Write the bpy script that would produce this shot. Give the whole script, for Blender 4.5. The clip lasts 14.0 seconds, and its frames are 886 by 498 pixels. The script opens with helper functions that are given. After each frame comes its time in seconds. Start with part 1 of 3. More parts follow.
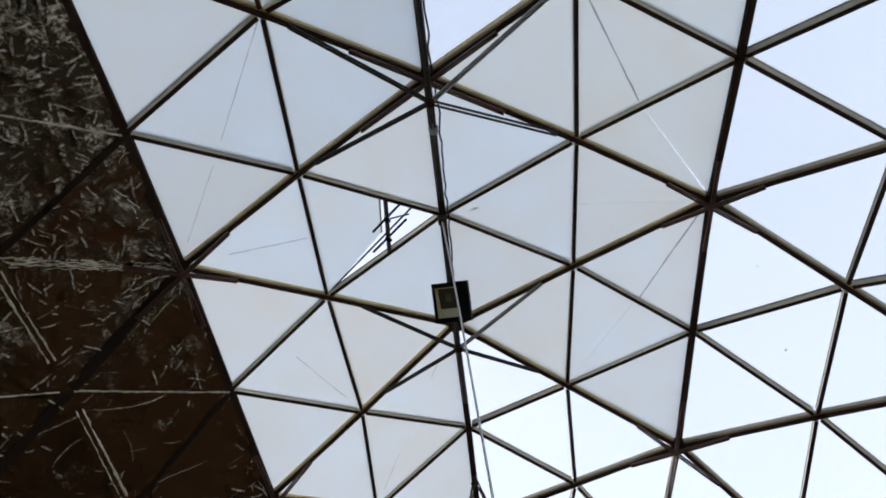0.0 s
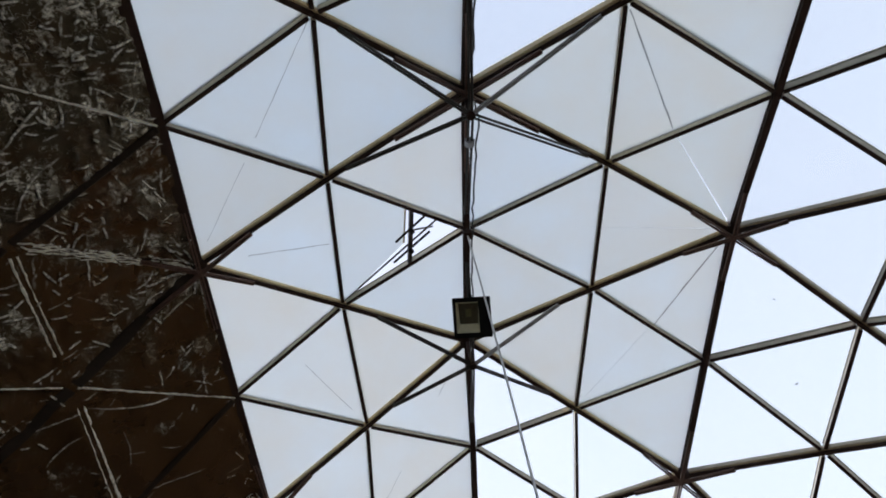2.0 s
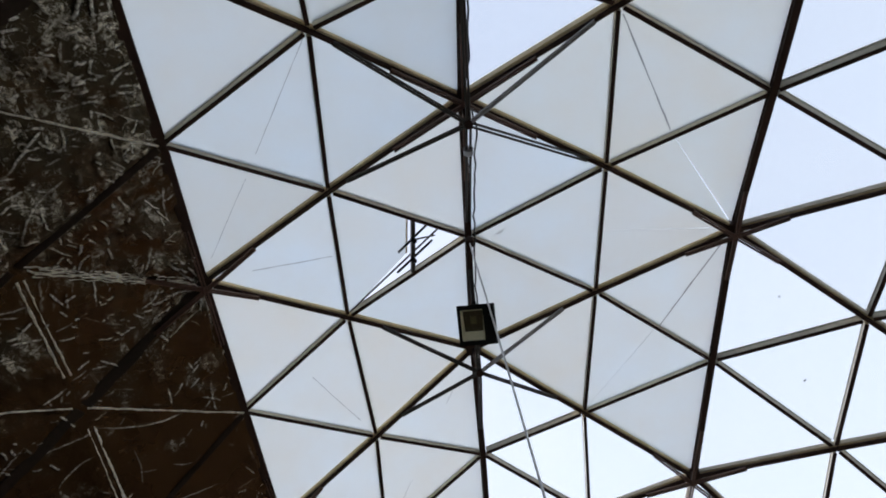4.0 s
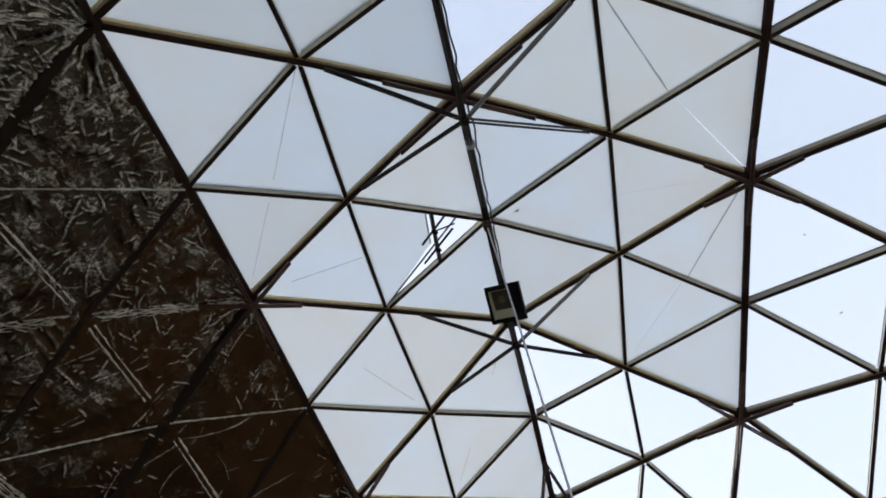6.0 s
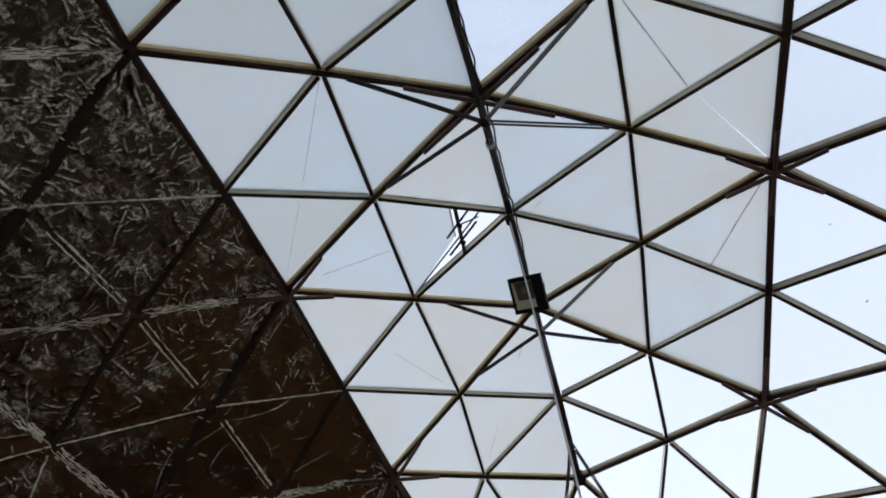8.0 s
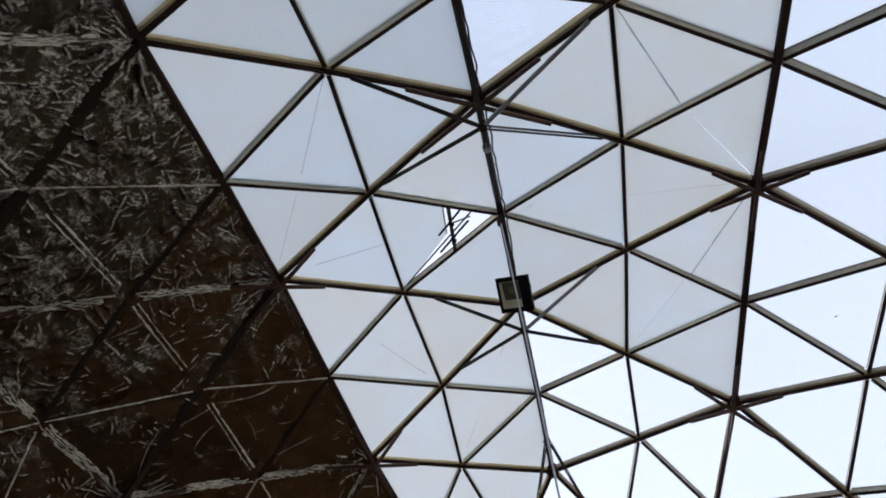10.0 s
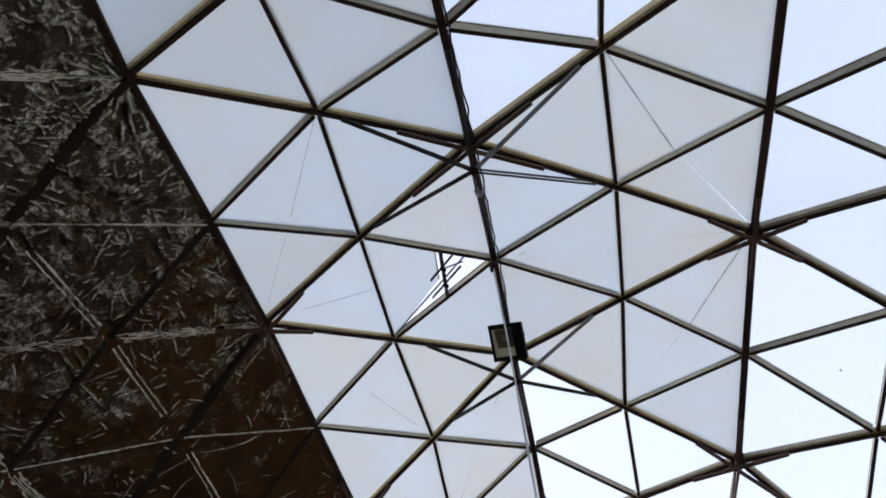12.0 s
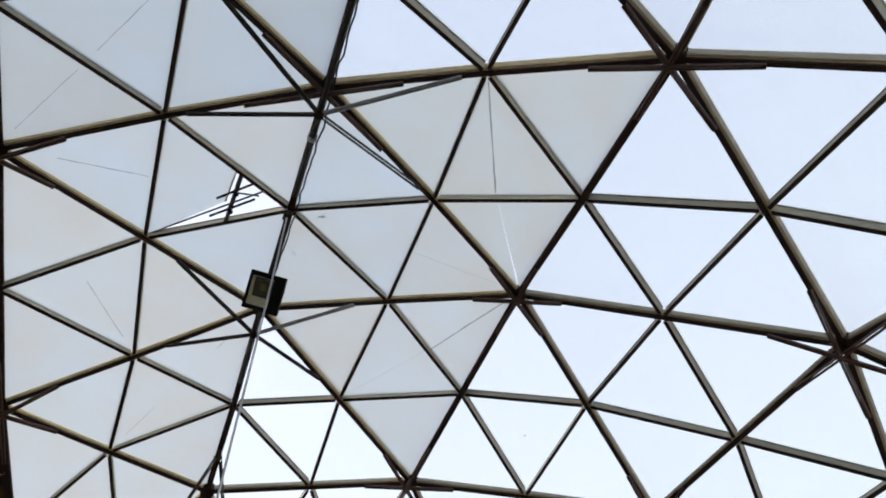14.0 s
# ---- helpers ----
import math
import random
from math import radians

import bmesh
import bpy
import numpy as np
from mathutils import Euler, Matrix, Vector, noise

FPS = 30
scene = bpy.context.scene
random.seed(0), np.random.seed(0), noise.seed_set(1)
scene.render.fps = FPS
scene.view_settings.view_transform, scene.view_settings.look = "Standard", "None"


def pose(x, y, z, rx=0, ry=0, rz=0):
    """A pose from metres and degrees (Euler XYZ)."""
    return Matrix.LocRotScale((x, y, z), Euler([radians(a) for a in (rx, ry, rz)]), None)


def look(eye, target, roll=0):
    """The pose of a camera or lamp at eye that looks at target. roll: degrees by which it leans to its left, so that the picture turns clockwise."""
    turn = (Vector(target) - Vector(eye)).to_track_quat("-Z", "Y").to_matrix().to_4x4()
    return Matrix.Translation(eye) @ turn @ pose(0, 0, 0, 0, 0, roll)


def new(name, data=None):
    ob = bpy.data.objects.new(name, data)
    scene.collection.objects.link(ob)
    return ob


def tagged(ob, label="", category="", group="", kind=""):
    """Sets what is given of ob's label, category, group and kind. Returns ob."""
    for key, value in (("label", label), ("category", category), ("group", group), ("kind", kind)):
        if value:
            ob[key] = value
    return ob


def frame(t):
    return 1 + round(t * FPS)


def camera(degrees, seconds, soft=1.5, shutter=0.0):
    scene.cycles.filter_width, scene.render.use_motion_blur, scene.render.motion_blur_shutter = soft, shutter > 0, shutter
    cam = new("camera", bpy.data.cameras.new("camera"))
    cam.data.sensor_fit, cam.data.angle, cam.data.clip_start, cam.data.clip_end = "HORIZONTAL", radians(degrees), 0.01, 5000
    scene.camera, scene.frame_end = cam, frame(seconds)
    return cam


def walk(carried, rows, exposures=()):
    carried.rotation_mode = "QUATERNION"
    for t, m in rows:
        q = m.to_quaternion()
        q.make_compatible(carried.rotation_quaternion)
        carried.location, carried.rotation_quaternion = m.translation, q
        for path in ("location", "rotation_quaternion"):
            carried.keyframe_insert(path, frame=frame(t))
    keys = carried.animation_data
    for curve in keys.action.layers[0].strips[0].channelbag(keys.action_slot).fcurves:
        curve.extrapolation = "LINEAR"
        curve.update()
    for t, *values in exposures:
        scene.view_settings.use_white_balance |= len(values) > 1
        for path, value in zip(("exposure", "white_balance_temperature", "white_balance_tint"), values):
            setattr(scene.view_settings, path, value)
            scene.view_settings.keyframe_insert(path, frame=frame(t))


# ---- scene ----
cam = camera(72.32, 14.0, soft=1.8)
PATH = [
    (0.0, pose(-0.055, -2.093, 1.652, 147.45, 4.17, 5.95)),
    (0.5, pose(-0.113, -2.053, 1.658, 145.53, 3.60, 3.30)),
    (1.0, pose(-0.252, -2.054, 1.680, 147.88, 4.62, 2.98)),
    (1.5, pose(-0.343, -2.056, 1.680, 149.47, 5.64, 2.26)),
    (2.0, pose(-0.384, -2.051, 1.673, 149.21, 4.35, 1.76)),
    (2.5, pose(-0.401, -2.044, 1.675, 150.34, 5.26, 1.54)),
    (3.0, pose(-0.400, -2.050, 1.673, 149.54, 5.20, 1.97)),
    (3.5, pose(-0.417, -2.059, 1.670, 149.82, 4.34, 3.81)),
    (3.7, pose(-0.407, -2.064, 1.671, 149.87, 5.10, 3.45)),
    (5.8, pose(-0.079, -2.316, 1.627, 147.36, 4.32, 12.54)),
    (6.0, pose(-0.084, -2.364, 1.617, 146.06, 4.80, 13.57)),
    (6.5, pose(-0.069, -2.515, 1.609, 142.68, 2.80, 9.19)),
    (7.0, pose(-0.021, -2.570, 1.609, 143.48, 2.46, 8.59)),
    (7.5, pose(0.045, -2.581, 1.607, 142.52, 2.35, 11.60)),
    (8.0, pose(0.089, -2.600, 1.614, 142.67, 2.24, 16.36)),
    (8.5, pose(0.074, -2.661, 1.601, 142.14, 3.30, 12.30)),
    (8.7, pose(0.054, -2.687, 1.589, 141.17, 1.95, 12.97)),
    (10.8, pose(0.050, -2.764, 1.610, 140.99, 1.85, 12.88)),
    (11.0, pose(0.055, -2.756, 1.615, 142.59, 2.10, 12.08)),
    (11.5, pose(0.094, -2.721, 1.633, 145.44, 2.71, 12.48)),
    (12.0, pose(0.115, -2.653, 1.636, 145.85, 1.16, 12.54)),
    (12.5, pose(0.049, -2.616, 1.633, 146.30, 1.38, 9.81)),
    (13.0, pose(-0.017, -2.581, 1.634, 146.79, 6.04, 6.31)),
    (13.5, pose(-0.062, -2.519, 1.619, 145.98, 5.18, -5.06)),
    (14.0, pose(-0.025, -2.503, 1.618, 143.84, 2.95, -21.56)),
]
walk(cam, PATH, exposures=[(0.0, 2.28, 6330, 20), (8.7, 2.22, 6330, 19), (11.0, 2.24, 6220, 22), (12.5, 2.32, 6280, 22), (14.0, 2.29, 6480, 19)])

CENTRE = Vector((0.0, 0.0, 0.45))    # middle of the sphere; the floor is z = 0
RADIUS = 4.98

# ---- light ----
world = bpy.data.worlds.new("world")
scene.world = world
world.use_nodes = True
wn = world.node_tree.nodes
sky = wn.new("ShaderNodeTexSky")
sky.sky_type = "NISHITA"
sky.sun_disc = False
SUN_ELEVATION, SUN_ROTATION = radians(43), radians(-14)
sky.sun_elevation, sky.sun_rotation = SUN_ELEVATION, SUN_ROTATION
sky.air_density, sky.dust_density, sky.ozone_density = 1.0, 1.2, 1.0
veil = wn.new("ShaderNodeMix")                        # thin white haze over the whole sky
veil.data_type, veil.blend_type, veil.clamp_factor = "RGBA", "MIX", False
veil.inputs["Factor"].default_value = 0.985
haze = wn.new("ShaderNodeMix")                        # paler towards the horizon
haze.data_type = "RGBA"
haze.inputs["A"].default_value = (1.33, 1.52, 1.65, 1)
haze.inputs["B"].default_value = (1.03, 1.20, 1.42, 1)
upward, height, rise = wn.new("ShaderNodeTexCoord"), wn.new("ShaderNodeSeparateXYZ"), wn.new("ShaderNodeMapRange")
rise.inputs["From Min"].default_value, rise.inputs["From Max"].default_value = 0.45, 0.98
for a, b in ((upward.outputs["Generated"], height.inputs[0]), (height.outputs["Z"], rise.inputs["Value"]),
             (rise.outputs[0], haze.inputs["Factor"]), (haze.outputs["Result"], veil.inputs["B"])):
    world.node_tree.links.new(a, b)
world.node_tree.links.new(sky.outputs[0], veil.inputs["A"])
world.node_tree.links.new(veil.outputs["Result"], wn["Background"].inputs[0])
wn["Background"].inputs[1].default_value = 0.15

sun = new("sun", bpy.data.lights.new("sun", "SUN"))
sun.data.energy, sun.data.angle, sun.data.color = 0.60, radians(20.0), (1.0, 0.99, 0.97)
# a sun at compass bearing SUN_ROTATION from +y
sun.matrix_world = look((0, 0, 20), (-math.sin(SUN_ROTATION) * math.cos(SUN_ELEVATION),
                                     -math.cos(SUN_ROTATION) * math.cos(SUN_ELEVATION),
                                     20 - math.sin(SUN_ELEVATION)))


# ---- materials ----
def material(name, base, rough=0.6, metal=0.0, grain=30.0, vary=0.25, bump=0.2, stretch=(1, 1, 1), per_piece=0.0,
             blotch=2.0, spec=0.5):
    """A surface with fine grain, broad blotches and relief, and a shade of its own for every piece."""
    m = bpy.data.materials.new(name)
    m.use_nodes = True
    nt = m.node_tree
    N, link = nt.nodes, nt.links.new
    b = N["Principled BSDF"]
    b.inputs["Roughness"].default_value = rough
    b.inputs["Metallic"].default_value = metal
    b.inputs["Specular IOR Level"].default_value = spec
    co = N.new("ShaderNodeTexCoord")
    mp = N.new("ShaderNodeMapping")
    mp.inputs["Scale"].default_value = stretch
    link(co.outputs["Object"], mp.inputs["Vector"])
    fine, broad = N.new("ShaderNodeTexNoise"), N.new("ShaderNodeTexNoise")
    fine.inputs["Scale"].default_value, fine.inputs["Detail"].default_value = grain, 6
    broad.inputs["Scale"].default_value, broad.inputs["Detail"].default_value = blotch, 3
    link(mp.outputs[0], fine.inputs["Vector"])
    link(co.outputs["Object"], broad.inputs["Vector"])
    add = N.new("ShaderNodeMath")
    add.operation = "ADD"
    link(fine.outputs[0], add.inputs[0])
    link(broad.outputs[0], add.inputs[1])
    info = N.new("ShaderNodeObjectInfo")
    piece = N.new("ShaderNodeMath")
    piece.operation = "MULTIPLY_ADD"
    piece.inputs[1].default_value = per_piece
    link(info.outputs["Random"], piece.inputs[0])
    link(add.outputs[0], piece.inputs[2])
    ramp = N.new("ShaderNodeMapRange")
    ramp.inputs["From Min"].default_value, ramp.inputs["From Max"].default_value = 0.6, 1.4 + per_piece
    ramp.inputs["To Min"].default_value, ramp.inputs["To Max"].default_value = 1 - vary, 1 + vary
    link(piece.outputs[0], ramp.inputs["Value"])
    mul = N.new("ShaderNodeVectorMath")
    mul.operation = "SCALE"
    mul.inputs[0].default_value = base
    link(ramp.outputs[0], mul.inputs["Scale"])
    link(mul.outputs[0], b.inputs["Base Color"])
    bp = N.new("ShaderNodeBump")
    bp.inputs["Strength"].default_value, bp.inputs["Distance"].default_value = bump, 0.01
    link(fine.outputs[0], bp.inputs["Height"])
    link(bp.outputs[0], b.inputs["Normal"])
    return m


def sheet_material(name, tint, clear):
    """Plastic glazing: frosted (light goes through, scattered) or clear, with dust on it."""
    m = bpy.data.materials.new(name)
    m.use_nodes = True
    nt = m.node_tree
    N, link = nt.nodes, nt.links.new
    N.remove(N["Principled BSDF"])
    out = N["Material Output"]
    co = N.new("ShaderNodeTexCoord")
    dust = N.new("ShaderNodeTexNoise")
    dust.inputs["Scale"].default_value, dust.inputs["Detail"].default_value = 3.0, 5
    link(co.outputs["Object"], dust.inputs["Vector"])
    info = N.new("ShaderNodeObjectInfo")
    lev = N.new("ShaderNodeMath")
    lev.operation = "MULTIPLY_ADD"
    lev.inputs[1].default_value = 0.5
    link(info.outputs["Random"], lev.inputs[0])
    link(dust.outputs[0], lev.inputs[2])
    grime = N.new("ShaderNodeTexNoise")              # finer smears, drawn out along the sheet
    grime.inputs["Scale"].default_value, grime.inputs["Detail"].default_value = 11.0, 6
    grime.inputs["Roughness"].default_value, grime.inputs["Distortion"].default_value = 0.65, 0.6
    link(co.outputs["Object"], grime.inputs["Vector"])
    both = N.new("ShaderNodeMath")
    both.operation = "MULTIPLY_ADD"
    both.inputs[1].default_value = 0.35
    link(grime.outputs[0], both.inputs[0])
    link(lev.outputs[0], both.inputs[2])
    rng = N.new("ShaderNodeMapRange")
    rng.inputs["From Min"].default_value, rng.inputs["From Max"].default_value = 0.45, 1.4
    link(both.outputs[0], rng.inputs["Value"])
    col = N.new("ShaderNodeMix")
    col.data_type = "RGBA"
    col.inputs["A"].default_value = (tint[0] * 0.945, tint[1] * 0.915, tint[2] * 0.88, 1)
    col.inputs["B"].default_value = (tint[0] * 0.955, tint[1] * 0.995, tint[2] * 1.045, 1)
    link(rng.outputs[0], col.inputs["Factor"])
    tl = N.new("ShaderNodeBsdfTranslucent")
    link(col.outputs["Result"], tl.inputs["Color"])
    if clear:
        tr = N.new("ShaderNodeBsdfTransparent")
        tr.inputs["Color"].default_value = (0.93, 0.95, 0.95, 1)
        mix = N.new("ShaderNodeMixShader")
        rng.inputs["To Min"].default_value, rng.inputs["To Max"].default_value = 0.03, 0.14
        link(rng.outputs[0], mix.inputs["Fac"])
        link(tr.outputs[0], mix.inputs[1])
        link(tl.outputs[0], mix.inputs[2])
        body = mix
        col.inputs["Factor"].default_value = 1.0
    else:
        df = N.new("ShaderNodeBsdfDiffuse")
        df.inputs["Color"].default_value = (0.75, 0.75, 0.73, 1)
        mix = N.new("ShaderNodeMixShader")
        mix.inputs["Fac"].default_value = 0.18
        link(tl.outputs[0], mix.inputs[1])
        link(df.outputs[0], mix.inputs[2])
        body = mix
    gl = N.new("ShaderNodeBsdfGlossy")
    gl.inputs["Roughness"].default_value = 0.08 if clear else 0.35
    fr = N.new("ShaderNodeFresnel")
    fr.inputs["IOR"].default_value = 1.3
    top = N.new("ShaderNodeMixShader")
    link(fr.outputs[0], top.inputs["Fac"])
    link(body.outputs[0], top.inputs[1])
    link(gl.outputs[0], top.inputs[2])
    link(top.outputs[0], out.inputs["Surface"])
    return m


def crinkled(name, base):
    """Dark shiny film, fine crackle; crease glints and patchy sheen painted into its colour."""
    m = bpy.data.materials.new(name)
    m.use_nodes = True
    nt = m.node_tree
    N, link = nt.nodes, nt.links.new
    b = N["Principled BSDF"]

    def math_node(op, x, y):
        n = N.new("ShaderNodeMath")
        n.operation = op
        for k, v in enumerate((x, y)):
            if isinstance(v, (int, float)):
                n.inputs[k].default_value = v
            else:
                link(v, n.inputs[k])
        return n.outputs[0]

    def span(value, a0, a1, b0=0.0, b1=1.0):
        n = N.new("ShaderNodeMapRange")
        for k, v in (("From Min", a0), ("From Max", a1), ("To Min", b0), ("To Max", b1)):
            n.inputs[k].default_value = v
        link(value, n.inputs["Value"])
        return n.outputs[0]

    def noise(scale, detail=2.0, rough=0.5, warp=0.0):
        n = N.new("ShaderNodeTexNoise")
        n.inputs["Scale"].default_value, n.inputs["Detail"].default_value = scale, detail
        n.inputs["Roughness"].default_value, n.inputs["Distortion"].default_value = rough, warp
        link(co, n.inputs["Vector"])
        return n.outputs[0]

    def blend(factor, first, second):
        n = N.new("ShaderNodeMix")
        n.data_type = "RGBA"
        for socket, v in (("A", first), ("B", second)):
            if isinstance(v, tuple):
                n.inputs[socket].default_value = (*v, 1)
            else:
                link(v, n.inputs[socket])
        link(factor, n.inputs["Factor"])
        return n.outputs["Result"]

    co = N.new("ShaderNodeTexCoord").outputs["Object"]
    info = N.new("ShaderNodeObjectInfo").outputs["Random"]
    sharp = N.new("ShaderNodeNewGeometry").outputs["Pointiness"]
    # glints on the sharp creases, put into the colour
    glint = math_node("MULTIPLY", span(sharp, 0.505, 0.534), span(noise(55.0, 4.0, 0.7), 0.36, 0.60, 0.15, 1.0))
    crackle = noise(34.0, 6.0, 0.75, 0.3)
    where = noise(2.3, 4.0, 0.6)
    apart = N.new("ShaderNodeSeparateXYZ")
    link(co, apart.inputs[0])
    # greyer sheen painted in patches, more of it towards -y
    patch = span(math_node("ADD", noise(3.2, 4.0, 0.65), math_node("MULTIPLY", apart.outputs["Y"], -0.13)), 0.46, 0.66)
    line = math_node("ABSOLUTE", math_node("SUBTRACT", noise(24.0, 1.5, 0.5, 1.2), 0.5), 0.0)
    # thin glitter lines, painted into the colour as well
    glitter = math_node("MULTIPLY", span(line, 0.0, 0.022, 1.0, 0.0), span(noise(15.0, 2.0, 0.6), 0.45, 0.62))
    glint = math_node("MAXIMUM", glint, math_node("MULTIPLY", glitter, math_node("MULTIPLY", patch, 0.4)))
    bp = N.new("ShaderNodeBump")
    bp.inputs["Strength"].default_value, bp.inputs["Distance"].default_value = 0.9, 0.007
    link(crackle, bp.inputs["Height"])
    link(bp.outputs[0], b.inputs["Normal"])
    link(span(where, 0.3, 0.7, 0.20, 0.36), b.inputs["Roughness"])
    b.inputs["Metallic"].default_value = 1.0
    film = blend(math_node("ADD", math_node("MULTIPLY", info, 0.6), math_node("MULTIPLY", where, 0.4)),
                 base, (base[0] * 0.75, base[1] * 0.9, base[2] * 1.0))
    film = blend(patch, film, (0.070, 0.054, 0.036))
    facets = N.new("ShaderNodeTexVoronoi")                # flat facets between the creases
    facets.inputs["Scale"].default_value = 19.0
    turned = N.new("ShaderNodeMapping")
    turned.inputs["Rotation"].default_value, turned.inputs["Scale"].default_value = (0.5, 0.3, 0.7), (1.0, 0.40, 1.0)
    link(co, turned.inputs[0])
    link(turned.outputs[0], facets.inputs["Vector"])
    facet = N.new("ShaderNodeSeparateColor")
    link(facets.outputs["Color"], facet.inputs[0])
    facet_glint = math_node("MULTIPLY", math_node("MULTIPLY", patch, span(crackle, 0.46, 0.60)), span(facet.outputs[0], 0.52, 0.86))
    glinting = blend(facet_glint, film, (0.90, 0.85, 0.74))      # pale facets painted as glints
    link(blend(glint, glinting, (0.97, 0.94, 0.86)), b.inputs["Base Color"])                 # bright metal colour painted along the creases as glints
    return m


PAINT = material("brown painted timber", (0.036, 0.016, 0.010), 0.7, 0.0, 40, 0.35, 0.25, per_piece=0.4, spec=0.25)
RUST = material("dull red brown steel", (0.13, 0.070, 0.052), 0.6, 0.2, 40, 0.4, 0.2, per_piece=0.3, spec=0.3)
DARK = material("dark brown of gap shade and bolts", (0.028, 0.018, 0.013), 0.8, 0.0, 40, 0.4, 0.3, spec=0.2)
BROWN = material("weathered brown timber", (0.60, 0.45, 0.25), 0.75, 0.0, 18, 0.4, 0.3, (1, 1, 1), 0.6)
TAN = material("weathered tan timber", (0.92, 0.75, 0.46), 0.75, 0.0, 18, 0.3, 0.3, (1, 1, 1), 0.5)
ASHEN = material("ash grey weathered timber", (0.66, 0.59, 0.46), 0.75, 0.0, 18, 0.3, 0.3, (1, 1, 1), 0.5)
GREY = material("grey painted strut", (0.68, 0.62, 0.48), 0.6, 0.0, 40, 0.3, 0.2, per_piece=0.5)
BLACK = material("black enamel", (0.007, 0.007, 0.007), 0.55, 0.0, 60, 0.2, 0.1, spec=0.15)
STEEL = material("dull galvanised steel", (0.35, 0.35, 0.36), 0.45, 0.8, 50, 0.25, 0.15)
ROD = material("grey brown rod", (0.055, 0.047, 0.040), 0.5, 0.3, 60, 0.3, 0.2)
FLEX = material("black cable", (0.015, 0.015, 0.015), 0.5)
ROPE = material("pale rope", (0.70, 0.70, 0.72), 0.8, 0, 300, 0.2, 0.3)
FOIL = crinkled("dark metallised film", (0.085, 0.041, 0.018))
TAPE = material("pale seam tape", (0.90, 0.86, 0.76), 0.45, 0.1, 55, 0.75, 0.9, blotch=14.0)
EARTH = material("trodden sandy earth floor", (0.32, 0.275, 0.215), 0.95, 0, 8, 0.35, 0.4)
FIELD = material("dry grass and earth", (0.12, 0.12, 0.06), 0.95, 0, 3, 0.4, 0.5, blotch=0.15)
FROST = sheet_material("frosted plastic", (0.90, 0.93, 0.92), False)
LIGHTER = sheet_material("lighter frosted plastic", (0.96, 0.98, 0.95), False)
CLEAR = sheet_material("clear plastic", (0.9, 0.92, 0.95), True)


# ---- mesh helpers ----
def between(p, q, s):
    return p + (q - p) * s


def mesh_of(name, bm, mat):
    me = bpy.data.meshes.new(name)
    bmesh.ops.recalc_face_normals(bm, faces=bm.faces)
    bm.to_mesh(me)
    bm.free()
    for x in (mat if isinstance(mat, (list, tuple)) else [mat]):
        me.materials.append(x)
    return me


def part(name, bm, mat, parent, label=""):
    """One mesh as a part under a thing or a part."""
    ob = new(name, bm if isinstance(bm, bpy.types.Mesh) else mesh_of(name, bm, mat))
    ob.parent = parent
    if label:
        ob["label"] = label
    return ob


def box(bm, m, sx, sy, sz, bevel=0.0):
    r = bmesh.ops.create_cube(bm, size=1.0, matrix=m @ Matrix.Diagonal((sx, sy, sz, 1)))
    if bevel:
        es = list({e for v in r["verts"] for e in v.link_edges})
        bmesh.ops.bevel(bm, geom=es, offset=bevel, segments=1, affect="EDGES")


def along(a, b, out):
    """A frame at a with x along a-b and z as near to out as may be."""
    x = (b - a).normalized()
    y = out.cross(x).normalized()
    z = x.cross(y)
    m = Matrix((x, y, z)).transposed().to_4x4()
    m.translation = a
    return m


def bar(bm, a, b, out, width, low, high, bevel=0.003):
    """A straight bar from a to b, width across, from low to high along out."""
    m = along(a, b, out)
    n = (b - a).length
    box(bm, m @ Matrix.Translation((n / 2, 0, (low + high) / 2)), n, width, high - low, bevel)


def tube(bm, pts, r, sides=8):
    """A round bar or cable through the points."""
    rings = []
    for i, p in enumerate(pts):
        d = (pts[min(i + 1, len(pts) - 1)] - pts[max(i - 1, 0)]).normalized()
        u = d.orthogonal().normalized() if not rings else (u - d * u.dot(d)).normalized()
        w = d.cross(u)
        rings.append([bm.verts.new(p + r * (math.cos(t) * u + math.sin(t) * w))
                      for t in (2 * math.pi * k / sides for k in range(sides))])
    for a, b in zip(rings, rings[1:]):
        for k in range(sides):
            bm.faces.new((a[k], a[(k + 1) % sides], b[(k + 1) % sides], b[k]))
    bm.faces.new(rings[0])
    bm.faces.new(rings[-1])


# ---- the dome's net: an icosahedron, each edge in three, each of those beams halved by the light struts ----
GA, GB = 0.52573111, 0.85065081
CORNERS = [Vector(v) for s in (-1, 1) for t in (-1, 1) for v in
           ((0, s * GA, t * GB), (s * GB, 0, t * GA), (s * GA, t * GB, 0))]
K, J, L, M = Vector((0, -GA, GB)), Vector((0, GA, GB)), Vector((GB, 0, GA)), Vector((-GB, 0, GA))


